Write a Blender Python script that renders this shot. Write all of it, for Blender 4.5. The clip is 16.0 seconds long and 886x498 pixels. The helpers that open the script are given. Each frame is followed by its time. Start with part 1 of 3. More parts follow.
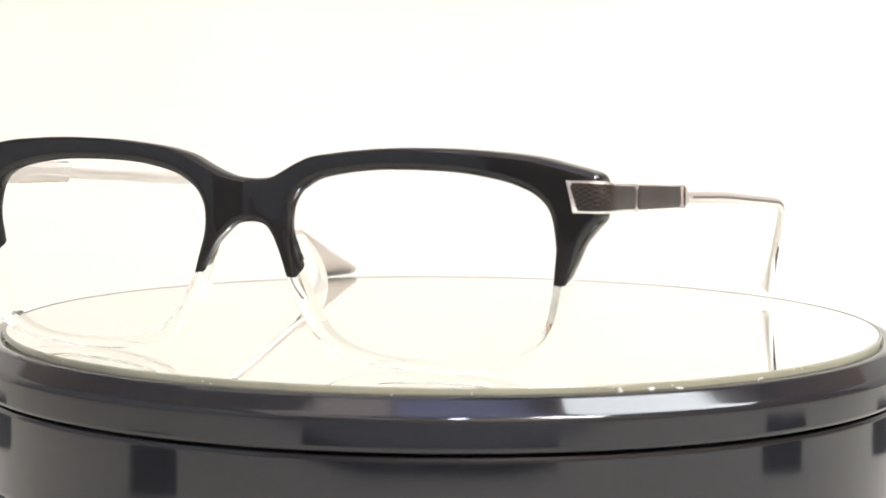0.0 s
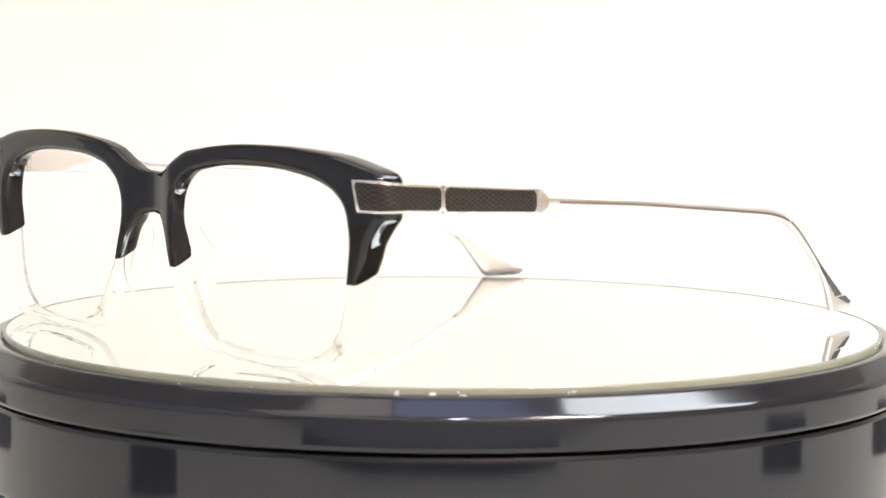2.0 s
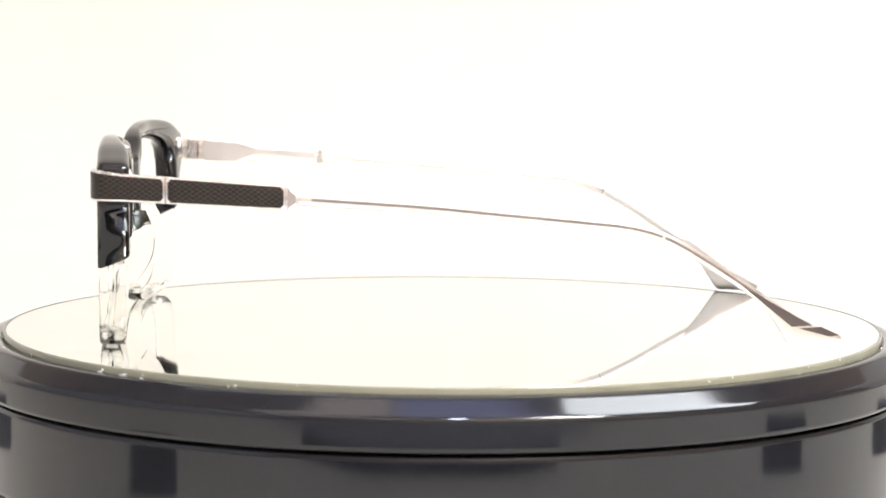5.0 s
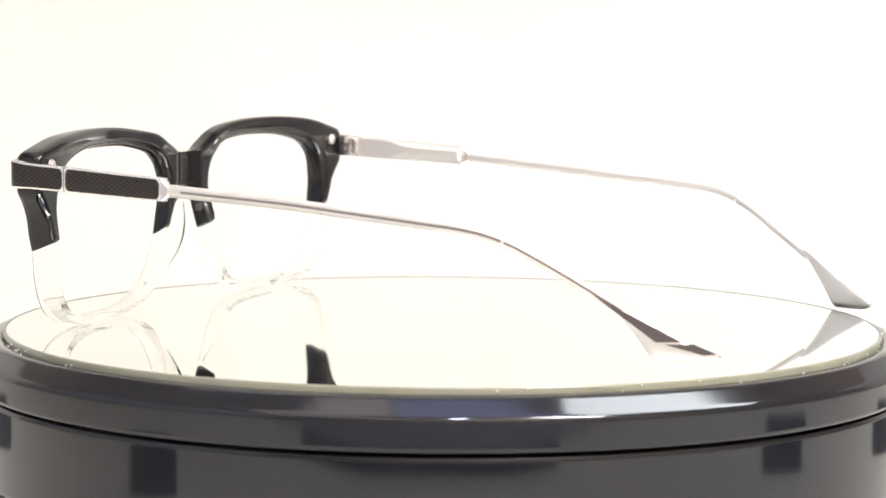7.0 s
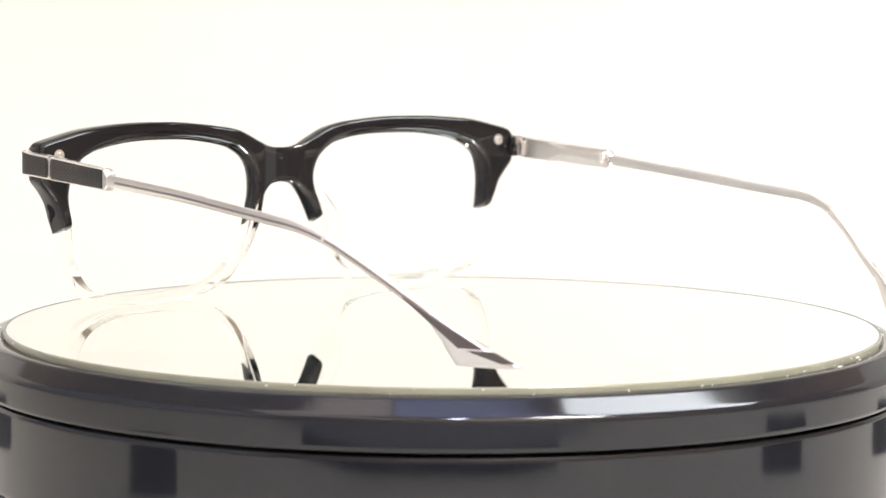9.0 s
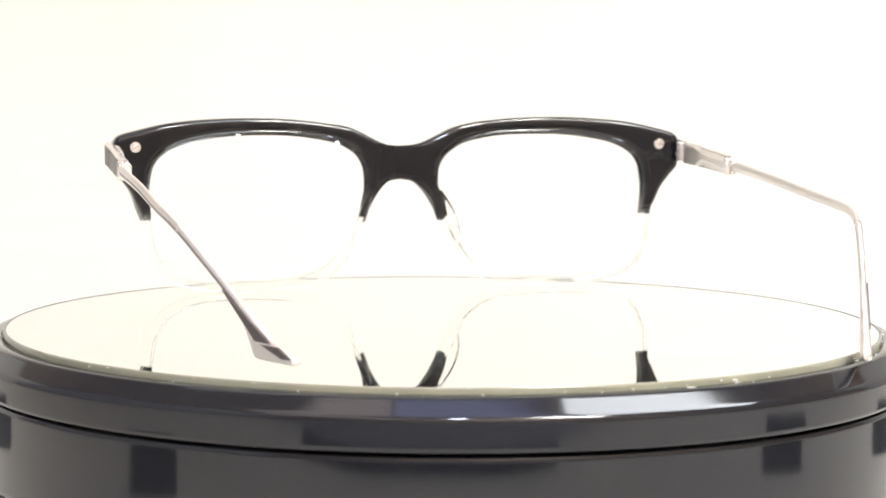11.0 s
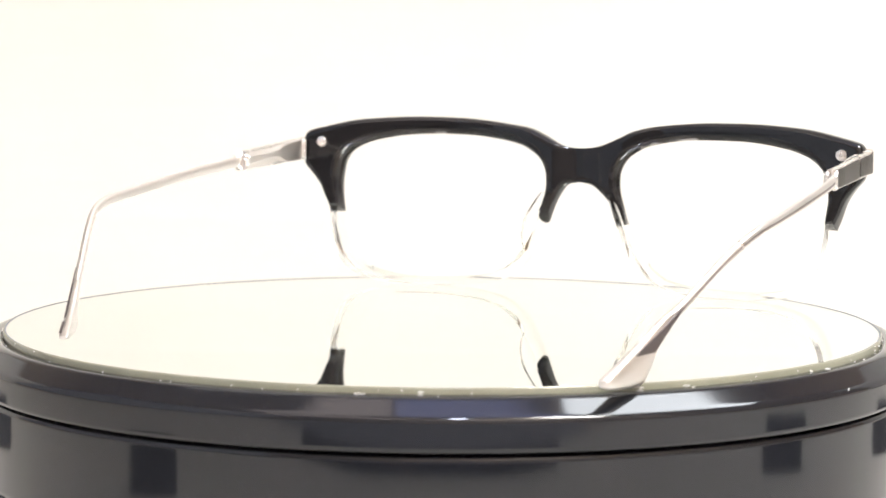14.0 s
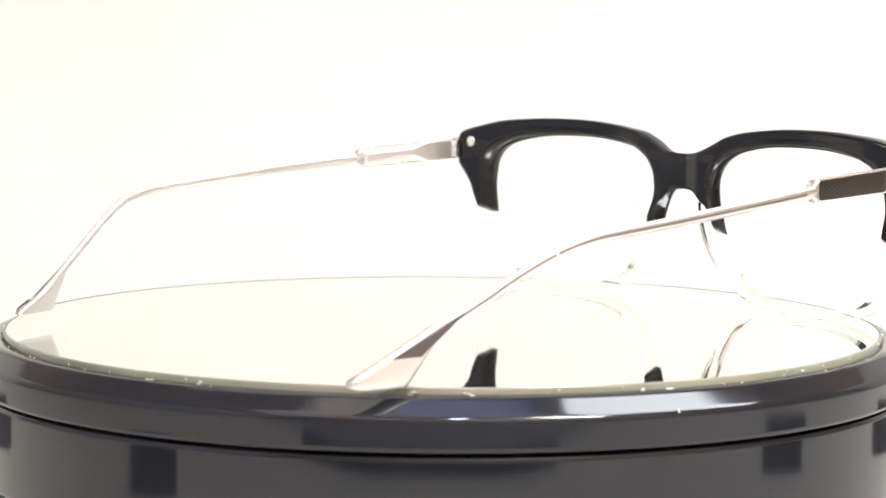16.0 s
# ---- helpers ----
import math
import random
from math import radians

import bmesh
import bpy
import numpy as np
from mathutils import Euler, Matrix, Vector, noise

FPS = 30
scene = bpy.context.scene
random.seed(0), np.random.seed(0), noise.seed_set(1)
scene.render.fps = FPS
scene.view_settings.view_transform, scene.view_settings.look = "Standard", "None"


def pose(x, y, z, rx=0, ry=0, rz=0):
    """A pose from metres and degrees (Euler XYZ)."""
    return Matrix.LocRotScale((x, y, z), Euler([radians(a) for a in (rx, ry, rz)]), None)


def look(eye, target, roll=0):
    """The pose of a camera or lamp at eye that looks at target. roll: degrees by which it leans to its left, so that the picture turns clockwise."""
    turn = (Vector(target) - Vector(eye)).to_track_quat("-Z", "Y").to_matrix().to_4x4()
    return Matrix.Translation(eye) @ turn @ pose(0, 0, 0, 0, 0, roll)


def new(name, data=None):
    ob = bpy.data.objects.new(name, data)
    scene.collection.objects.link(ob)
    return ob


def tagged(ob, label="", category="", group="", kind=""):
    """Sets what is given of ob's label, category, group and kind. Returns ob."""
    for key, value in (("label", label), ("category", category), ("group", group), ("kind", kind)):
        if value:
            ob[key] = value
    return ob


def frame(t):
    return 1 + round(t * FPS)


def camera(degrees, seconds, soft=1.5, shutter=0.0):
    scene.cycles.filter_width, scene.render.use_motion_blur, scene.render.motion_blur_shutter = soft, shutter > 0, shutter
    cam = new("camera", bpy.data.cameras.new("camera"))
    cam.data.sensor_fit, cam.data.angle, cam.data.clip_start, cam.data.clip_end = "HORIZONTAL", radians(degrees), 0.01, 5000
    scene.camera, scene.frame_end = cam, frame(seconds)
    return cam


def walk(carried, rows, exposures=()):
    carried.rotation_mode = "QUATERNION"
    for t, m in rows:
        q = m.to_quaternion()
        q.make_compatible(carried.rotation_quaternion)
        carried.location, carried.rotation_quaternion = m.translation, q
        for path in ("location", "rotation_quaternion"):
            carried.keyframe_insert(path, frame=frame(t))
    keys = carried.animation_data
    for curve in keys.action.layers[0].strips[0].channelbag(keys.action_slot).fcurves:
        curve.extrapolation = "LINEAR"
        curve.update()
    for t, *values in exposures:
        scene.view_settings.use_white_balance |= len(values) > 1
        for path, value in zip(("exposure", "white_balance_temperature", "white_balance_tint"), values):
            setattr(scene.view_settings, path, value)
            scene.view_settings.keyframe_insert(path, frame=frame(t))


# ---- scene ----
# A pair of eyeglasses turns on a mirrored display turntable before a white paper sweep.
# The turntable's axis is the z axis, its mirror lies just above the plane z = 0; the glasses are modelled in millimetres.
from mathutils.geometry import tessellate_polygon

MM = 0.001
TOP = 0.30          # height of the mirror's face, in millimetres
cam = camera(21.21, 16.0, soft=1.5)
EYE = (0.0, -0.51205, 0.06474)
AIM = (0.0, -0.51205 + math.cos(0.09419), 0.06474 - math.sin(0.09419))
walk(cam, [(0.0, look(EYE, AIM, 0.38)), (16.0, look(EYE, AIM, 0.38))])
cam.data.dof.use_dof = True
cam.data.dof.focus_distance = 0.498
cam.data.dof.aperture_fstop = 34.0
scene.view_settings.exposure = 0.4


# ---- world and light ----
def make_world():
    w = bpy.data.worlds.new("world")
    w.use_nodes = True
    bg = w.node_tree.nodes["Background"]
    bg.inputs[0].default_value = (1.0, 0.97, 0.9, 1)
    bg.inputs[1].default_value = 0.25
    scene.world = w


def area(name, at, target, sx, sy, watts, colour, roll=0):
    d = bpy.data.lights.new(name, "AREA")
    d.shape, d.size, d.size_y, d.energy, d.color = "RECTANGLE", sx, sy, watts, colour
    ob = new(name, d)
    ob.matrix_world = Matrix.Translation(at) @ Matrix.Rotation(radians(roll), 4, "Z") @ Matrix.Translation(-Vector(at)) @ look(at, target)
    return ob


make_world()
area("backdrop_light", (0.0, 0.16, 0.62), (0.0, 0.47, 0.20), 0.80, 0.14, 0.91, (1.0, 0.98, 0.965))
area("overhead_light", (0.075, -0.155, 0.60), (0.075, -0.155, 0.0), 0.29, 0.15, 0.26, (0.46, 0.54, 1.0))
area("panel_light", (0.415, -0.015, 0.60), (0.415, -0.015, 0.0), 0.44, 0.20, 3.2, (0.91, 0.955, 1.0), 32)
area("side_light", (-0.205, -0.13, 0.60), (-0.205, -0.13, 0.0), 0.26, 0.15, 0.2, (1.0, 0.88, 0.86))
area("strip_light", (-0.25, -0.45, 0.60), (-0.13, -0.16, 0.0), 0.40, 0.03, 0.42, (1.0, 0.88, 0.84))
area("spot_light", (0.035, -0.44, 0.60), (0.0, -0.10, 0.0), 0.04, 0.05, 0.9, (0.74, 0.82, 1.0))
# Added fill lamp, out of view, that lifts the walls seen in dark gloss.
area("room_fill", (0.8, -0.9, 1.86), (0.0, -2.2, 0.6), 0.7, 0.5, 110.0, (1.0, 0.975, 0.93))


# ---- materials ----
def material(name, colour, rough=0.5, metal=0.0, **more):
    m = bpy.data.materials.new(name)
    m.use_nodes = True
    b = m.node_tree.nodes["Principled BSDF"]
    b.inputs["Base Color"].default_value = (*colour, 1)
    b.inputs["Roughness"].default_value = rough
    b.inputs["Metallic"].default_value = metal
    for key, value in more.items():
        b.inputs[key.replace("_", " ")].default_value = value
    return m


def node(m, kind, **sets):
    n = m.node_tree.nodes.new(kind)
    for k, v in sets.items():
        n.inputs[k.replace("_", " ")].default_value = v
    return n


def coords(m):
    return m.node_tree.nodes.new("ShaderNodeTexCoord").outputs["Object"]


def vary(m, scale, low, high, socket="Roughness", detail=4.0):
    """Noise at a real-world scale drives one value of the surface."""
    t = m.node_tree
    n = node(m, "ShaderNodeTexNoise", Scale=scale, Detail=detail)
    r = node(m, "ShaderNodeMapRange")
    r.inputs["From Min"].default_value, r.inputs["From Max"].default_value = 0.3, 0.7
    r.inputs["To Min"].default_value, r.inputs["To Max"].default_value = low, high
    t.links.new(coords(m), n.inputs["Vector"])
    t.links.new(n.outputs["Fac"], r.inputs["Value"])
    t.links.new(r.outputs["Result"], t.nodes["Principled BSDF"].inputs[socket])
    return m


def bumped(m, scale, strength, distance=0.0002, detail=3.0):
    t = m.node_tree
    n = node(m, "ShaderNodeTexNoise", Scale=scale, Detail=detail)
    b = node(m, "ShaderNodeBump", Strength=strength, Distance=distance)
    t.links.new(coords(m), n.inputs["Vector"])
    t.links.new(n.outputs["Fac"], b.inputs["Height"])
    t.links.new(b.outputs["Normal"], t.nodes["Principled BSDF"].inputs["Normal"])
    return m


def mottled(m, scale, a, b, detail=4.0):
    """Two tones of one paint or cloth, mixed by noise."""
    t = m.node_tree
    n = node(m, "ShaderNodeTexNoise", Scale=scale, Detail=detail)
    ramp = m.node_tree.nodes.new("ShaderNodeValToRGB")
    ramp.color_ramp.elements[0].position, ramp.color_ramp.elements[1].position = 0.3, 0.7
    ramp.color_ramp.elements[0].color, ramp.color_ramp.elements[1].color = (*a, 1), (*b, 1)
    t.links.new(coords(m), n.inputs["Vector"])
    t.links.new(n.outputs["Fac"], ramp.inputs["Fac"])
    t.links.new(ramp.outputs["Color"], t.nodes["Principled BSDF"].inputs["Base Color"])
    return m


def carbon(name):
    """Dark woven inlay: small raised diamonds with paler threads between them."""
    m = material(name, (0.03, 0.028, 0.026), 0.3, 0.0, IOR=1.45)
    t = m.node_tree
    sep = node(m, "ShaderNodeSeparateXYZ")
    t.links.new(coords(m), sep.inputs[0])

    def calc(op, a, b):
        n = node(m, "ShaderNodeMath")
        n.operation = op
        for i, v in enumerate((a, b)):
            if v is None:
                continue
            if isinstance(v, (int, float)):
                n.inputs[i].default_value = v
            else:
                t.links.new(v, n.inputs[i])
        return n.outputs[0]

    along = calc("SUBTRACT", sep.outputs["Y"], sep.outputs["X"])
    a = calc("MULTIPLY", along, math.pi / 0.00135)
    b = calc("MULTIPLY", sep.outputs["Z"], math.pi / 0.0009)
    u = calc("ABSOLUTE", calc("SINE", calc("ADD", a, b), None), None)
    v = calc("ABSOLUTE", calc("SINE", calc("SUBTRACT", a, b), None), None)
    weave = calc("MINIMUM", u, v)
    ramp = t.nodes.new("ShaderNodeValToRGB")
    ramp.color_ramp.elements[0].position, ramp.color_ramp.elements[1].position = 0.04, 0.3
    ramp.color_ramp.elements[0].color = (0.08, 0.058, 0.045, 1)
    ramp.color_ramp.elements[1].color = (0.008, 0.007, 0.006, 1)
    t.links.new(weave, ramp.inputs["Fac"])
    b = t.nodes["Principled BSDF"]
    t.links.new(ramp.outputs["Color"], b.inputs["Base Color"])
    bump = node(m, "ShaderNodeBump", Strength=0.3, Distance=0.0002)
    t.links.new(weave, bump.inputs["Height"])
    t.links.new(bump.outputs["Normal"], b.inputs["Normal"])
    return m


def fabric(name, colour):
    """Thin white cloth that lets half of the light through."""
    m = mottled(bumped(material(name, colour, 0.8), 1200, 0.1), 9, [0.98 * c for c in colour], [1.02 * c for c in colour])
    t = m.node_tree
    thin = node(m, "ShaderNodeBsdfTranslucent", Color=(*colour, 1))
    mix = node(m, "ShaderNodeMixShader", Fac=0.5)
    t.links.new(t.nodes["Principled BSDF"].outputs[0], mix.inputs[1])
    t.links.new(thin.outputs[0], mix.inputs[2])
    t.links.new(mix.outputs[0], t.nodes["Material Output"].inputs["Surface"])
    return m


def clear(name, tint, ior=1.49, rough=0.0):
    return material(name, tint, rough, 0.0, Transmission_Weight=1.0, IOR=ior)


ACETATE = bumped(vary(material("black_acetate", (0.005, 0.005, 0.0065), 0.05, IOR=1.5), 220, 0.02, 0.05), 500, 0.02, 0.00005)
CRYSTAL = clear("crystal_acetate", (1.0, 0.998, 0.985), 1.09, 0.02)
LENS = clear("demo_lens", (1.0, 1.0, 1.0), 1.006)
SILVER = vary(material("polished_titanium", (0.90, 0.87, 0.845), 0.25, 1.0), 260, 0.2, 0.3)
BRUSHED = vary(material("satin_titanium", (0.855, 0.825, 0.795), 0.38, 1.0), 260, 0.33, 0.44)
STEEL_DARK = vary(material("dark_groove", (0.15, 0.13, 0.13), 0.4, 0.8), 700, 0.3, 0.5)
GROOVE = vary(material("grey_groove", (0.36, 0.32, 0.31), 0.45, 1.0), 700, 0.4, 0.5)
CARBON = carbon("woven_carbon")
GLOSS = bumped(vary(material("gloss_black_plastic", (0.0105, 0.0115, 0.0155), 0.08, IOR=1.5), 60, 0.06, 0.1), 40, 0.03, 0.0004)
GAP = material("dark_seam", (0.004, 0.004, 0.004), 0.7)
MIRROR = vary(material("silvered_mirror", (0.885, 0.912, 0.878), 0.02, 1.0), 25, 0.008, 0.03)
GLASS_EDGE = mottled(material("green_glass_edge", (0.27, 0.27, 0.205), 0.2), 90, (0.25, 0.25, 0.19), (0.30, 0.30, 0.23))
EDGE_LINE = material("grey_edge_ring", (0.10, 0.12, 0.15), 0.4)
PAPER = mottled(bumped(material("white_paper", (0.6, 0.588, 0.55), 0.8), 1200, 0.1), 9, (0.585, 0.573, 0.532), (0.615, 0.603, 0.566))
REFLECTOR = fabric("reflector_fabric", (0.85, 0.845, 0.83))
WALL = mottled(material("pale_room_wall", (0.7, 0.695, 0.71), 0.9), 3, (0.66, 0.655, 0.67), (0.74, 0.735, 0.75))
# Tones of the unseen walls and ceiling, picked for the reflections they give.
BROWN = mottled(material("brown_room_wall", (0.45, 0.40, 0.37), 0.9), 3, (0.43, 0.38, 0.35), (0.48, 0.42, 0.39))
COOL = mottled(material("cool_room_wall", (0.56, 0.62, 0.72), 0.9), 3, (0.53, 0.59, 0.69), (0.59, 0.65, 0.75))
TAN = mottled(material("beige_plaster", (0.6, 0.52, 0.44), 0.9), 3, (0.57, 0.49, 0.41), (0.63, 0.55, 0.47))
CREAM = mottled(material("cream_plaster", (0.78, 0.7, 0.61), 0.9), 3, (0.75, 0.67, 0.58), (0.81, 0.73, 0.64))
DESK = mottled(material("beige_desk", (0.34, 0.29, 0.25), 0.5), 14, (0.31, 0.265, 0.225), (0.37, 0.32, 0.275))
BLOCK = vary(material("dark_grey_rubber", (0.12, 0.12, 0.13), 0.8, Specular_IOR_Level=0.1), 80, 0.7, 0.9)
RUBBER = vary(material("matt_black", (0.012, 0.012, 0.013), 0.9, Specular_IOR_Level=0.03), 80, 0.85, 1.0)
STANDIN = mottled(material("grey_standin", (0.25, 0.256, 0.285), 0.9), 60, (0.235, 0.241, 0.268), (0.265, 0.271, 0.302))
DUST = material("dust", (0.8, 0.79, 0.76), 0.9)


# ---- mesh helpers ----
def mesh_from(name, bm):
    bmesh.ops.recalc_face_normals(bm, faces=bm.faces)
    me = bpy.data.meshes.new(name)
    bm.to_mesh(me)
    bm.free()
    return me


def part(name, bm, mat, parent=None, label="", smooth=35):
    me = mesh_from(name, bm)
    me.materials.append(mat)
    if smooth:
        for f in me.polygons:
            f.use_smooth = True
        me.set_sharp_from_angle(angle=radians(smooth))
    ob = new(name, me)
    if parent is not None:
        ob.parent = parent
    if label:
        tagged(ob, label)
    return ob


def empty(name):
    ob = new(name)
    ob.empty_display_size = 0.02
    return ob


def spline(points, steps=4):
    """An open smooth curve through the points."""
    pts = [Vector(p) for p in points]
    ext = [2 * pts[0] - pts[1], *pts, 2 * pts[-1] - pts[-2]]
    out = []
    for a, b, c, d in zip(ext, ext[1:], ext[2:], ext[3:]):
        for i in range(steps):
            s = i / steps
            out.append(0.5 * (2 * b + (c - a) * s + (2 * a - 5 * b + 4 * c - d) * s * s + (3 * b - a - 3 * c + d) * s ** 3))
    return out + [pts[-1]]


def loft(rings, cap=True):
    bm = bmesh.new()
    vs = [[bm.verts.new(p) for p in ring] for ring in rings]
    for a, b in zip(vs, vs[1:]):
        for i in range(len(a)):
            j = (i + 1) % len(a)
            bm.faces.new((a[i], a[j], b[j], b[i]))
    if cap:
        bm.faces.new(vs[0][::-1])
        bm.faces.new(vs[-1])
    return bm


def lathe(profile, n=192, close=False):
    """A body of revolution about z from (radius, height) pairs."""
    bm = bmesh.new()
    rows = []
    for r, z in profile:
        if r < 1e-6:
            rows.append([bm.verts.new((0, 0, z))])
        else:
            rows.append([bm.verts.new((r * math.cos(2 * math.pi * i / n), r * math.sin(2 * math.pi * i / n), z)) for i in range(n)])
    pairs = list(zip(rows, rows[1:])) + ([(rows[-1], rows[0])] if close else [])
    for a, b in pairs:
        for i in range(n):
            j = (i + 1) % n
            if len(a) == 1:
                bm.faces.new((a[0], b[i], b[j]))
            elif len(b) == 1:
                bm.faces.new((a[i], a[j], b[0]))
            else:
                bm.faces.new((a[i], a[j], b[j], b[i]))
    return bm


def box(bm, x0, x1, y0, y1, z0, z1):
    vs = [bm.verts.new((x, y, z)) for x in (x0, x1) for y in (y0, y1) for z in (z0, z1)]
    for f in ((0, 1, 3, 2), (4, 6, 7, 5), (0, 4, 5, 1), (2, 3, 7, 6), (0, 2, 6, 4), (1, 5, 7, 3)):
        bm.faces.new([vs[i] for i in f])
    return bm


def front_curve(x):
    """How far forward the face of the frame lies, in millimetres, x from its middle."""
    u = x / 63.0
    return -71.6 + 2.95 * u * u + 1.15 * u


MID = -6.1          # the frame's middle from the turntable's axis
THICK = 5.0


def thickness(x):
    """The frame is thin over the lenses and thicker at the bridge and the end pieces."""
    def ease(a, b, v):
        k = max(0.0, min(1.0, (v - a) / (b - a)))
        return k * k * (3 - 2 * k)
    return 4.4 - 1.0 * ease(11, 22, abs(x)) + (2.8 if x > 0 else 2.0) * ease(32, 64, abs(x))


def place(x, depth, z):
    """A point of the frame front: across, behind the face, and up. The seam between black and clear climbs towards the back."""
    bell = max(0.0, 1 - abs(z - 17.0) / 12.0)
    bell = bell * bell * (3 - 2 * bell)
    hollow = dip = 0.0
    if abs(x) < 9.0:
        k = 1 - (x / 9.0) ** 2
        hollow = 1.5 * k * k * (1 - depth / THICK)
    if abs(x) < 11.0 and z > 28.0:
        k = 1 - (x / 11.0) ** 2
        dip = 0.35 * k * k * (1 - depth / THICK) * min(1.0, (z - 28.0) / 5.0)
    scoop = -1.5 * max(0.0, min(1.0, (5.6 - abs(x)) / 4.4)) * max(0.0, depth / THICK - 0.4) / 0.6
    return Vector(((x + MID) * MM, (front_curve(x) + hollow + scoop + depth * thickness(x) / THICK) * MM, (z - dip + 2.4 * bell * max(0.0, min(1.0, depth / THICK))) * MM))


def narrow(z):
    """Edges are rounded less on the slim legs than on the brow."""
    k = max(0.0, min(1.0, (z - 19.0) / 9.0))
    return 0.45 + 0.55 * k * k * (3 - 2 * k)


def slab(outline, levels, cuts=(), lip=None):
    """A flat plate with that outline (x, z), whose edge is shaped by (inset, depth) pairs, bent to the frame's curve.
    lip: for each point, how much further the edge is cut back behind the lens."""
    pts = [Vector(p) for p in outline]
    n = len(pts)
    turn = sum(pts[i].x * pts[(i + 1) % n].y - pts[(i + 1) % n].x * pts[i].y for i in range(n))
    normals = []
    for i in range(n):
        d = (pts[(i + 1) % n] - pts[i]).normalized() + (pts[i] - pts[i - 1]).normalized()
        if d.length < 1e-6:
            d = pts[(i + 1) % n] - pts[i]
        d.normalize()
        nn = Vector((-d.y, d.x))
        normals.append(nn if turn > 0 else -nn)
    bm = bmesh.new()
    rings = []
    for inset, depth in levels:
        ring = []
        for i, (p, q) in enumerate(zip(pts, normals)):
            d = inset * narrow(p.y) + (lip[i] if lip and depth > 2.3 else 0.0)
            ring.append(bm.verts.new((p.x + q.x * d, depth, p.y + q.y * d)))
        rings.append(ring)
    for a, b in zip(rings, rings[1:]):
        for i in range(n):
            bm.faces.new((a[i], a[(i + 1) % n], b[(i + 1) % n], b[i]))
    for tri in tessellate_polygon([[(v.co.x, v.co.z, 0.0) for v in rings[0]]]):
        bm.faces.new([rings[0][k] for k in tri])
        bm.faces.new([rings[-1][k] for k in tri[::-1]])
    for x in cuts:
        bmesh.ops.bisect_plane(bm, geom=bm.verts[:] + bm.edges[:] + bm.faces[:], dist=1e-5, plane_co=(x, 0, 0), plane_no=(1, 0, 0))
    for v in bm.verts:
        v.co = place(v.co.x, v.co.y, v.co.z)
    return bm


def rounded(thick, r):
    """The shaped edge of a plate, front to back."""
    return [(r * 1.15, 0), (r, 0.0), (r * 0.62, 0.07 * r), (r * 0.29, r * 0.29), (0.07 * r, r * 0.62), (0, r), (0, 2.2), (0, 2.5), (0, thick - r), (0.07 * r, thick - r * 0.62),
            (r * 0.29, thick - r * 0.29), (r * 0.62, thick - 0.07 * r), (r, thick), (r * 1.15, thick)]


# ---- the backdrop, its added reflectors and the room ----
def structure(name, bm, mat, label, category):
    return tagged(part(name, bm, mat, None, label, 0), label, category, kind="structure")


def sweep_sheet():
    """White sheet that lies under the turntable and curves up behind it, 3 mm thick."""
    line = [(-0.29, -0.046), (0.26, -0.046)]
    line += [(0.26 + 0.22 * math.sin(a), -0.046 + 0.22 * (1 - math.cos(a))) for a in (math.pi / 2 * k / 16 for k in range(1, 17))]
    line += [(0.48, 0.9)]
    rings = []
    for i, (y, z) in enumerate(line):
        a, b = line[max(i - 1, 0)], line[min(i + 1, len(line) - 1)]
        d = Vector((b[0] - a[0], b[1] - a[1])).normalized() * 0.003
        rings.append([(-0.34, y, z), (0.34, y, z), (0.34, y + d.y, z - d.x), (-0.34, y + d.y, z - d.x)])
    return loft(rings)


def make_setting():
    structure("floor", box(bmesh.new(), -1.6, 1.6, -1.9, 0.9, -0.85, -0.80), WALL, "plain pale floor of the room", "floor")
    structure("backdrop", sweep_sheet(), PAPER, "overexposed white paper sweep behind the turntable", "backdrop")
    # Unseen side panels, added so the clear rims and metal reflect white.
    for name, x in (("reflector_west", -0.36), ("reflector_east", 0.357)):
        structure(name, box(bmesh.new(), x, x + 0.003, 0.1, 0.476, -0.0459, 0.2), REFLECTOR, "white fabric reflector added beside the sheet, out of view", "tent wall")
    # Walls and ceiling lie out of view; their tints colour the reflections.
    structure("wall_south", box(bmesh.new(), -1.6, 1.6, -1.95, -1.9, -0.8, 1.9), BROWN, "plain brown wall, unseen, added to tint reflections", "wall")
    structure("wall_north", box(bmesh.new(), -1.6, 1.6, 0.95, 1.0, -0.8, 1.9), TAN, "plain beige wall, unseen, added to tint reflections", "wall")
    structure("wall_west", box(bmesh.new(), -1.65, -1.6, -1.9, 0.95, -0.8, 1.9), COOL, "plain pale blue wall, unseen, added to tint reflections", "wall")
    structure("wall_east", box(bmesh.new(), 1.6, 1.65, -1.9, 0.95, -0.8, 1.9), TAN, "plain beige wall, unseen, added to tint reflections", "wall")
    structure("ceiling", box(bmesh.new(), -1.6, 1.6, -1.9, 0.95, 1.9, 1.95), CREAM, "plain cream ceiling, unseen, added to lighten reflections", "ceiling")


def make_dark_rod():
    # Unseen dark rod, put here to draw a dark band across the drum's reflection.
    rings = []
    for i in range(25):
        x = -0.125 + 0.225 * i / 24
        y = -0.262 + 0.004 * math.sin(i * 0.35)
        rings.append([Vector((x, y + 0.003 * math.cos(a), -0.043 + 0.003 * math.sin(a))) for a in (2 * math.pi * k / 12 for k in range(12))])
    tagged(part("cable", loft(rings), RUBBER, None, "", 60), "short dark rod on the sheet, added for its reflection in the drum", "cable")


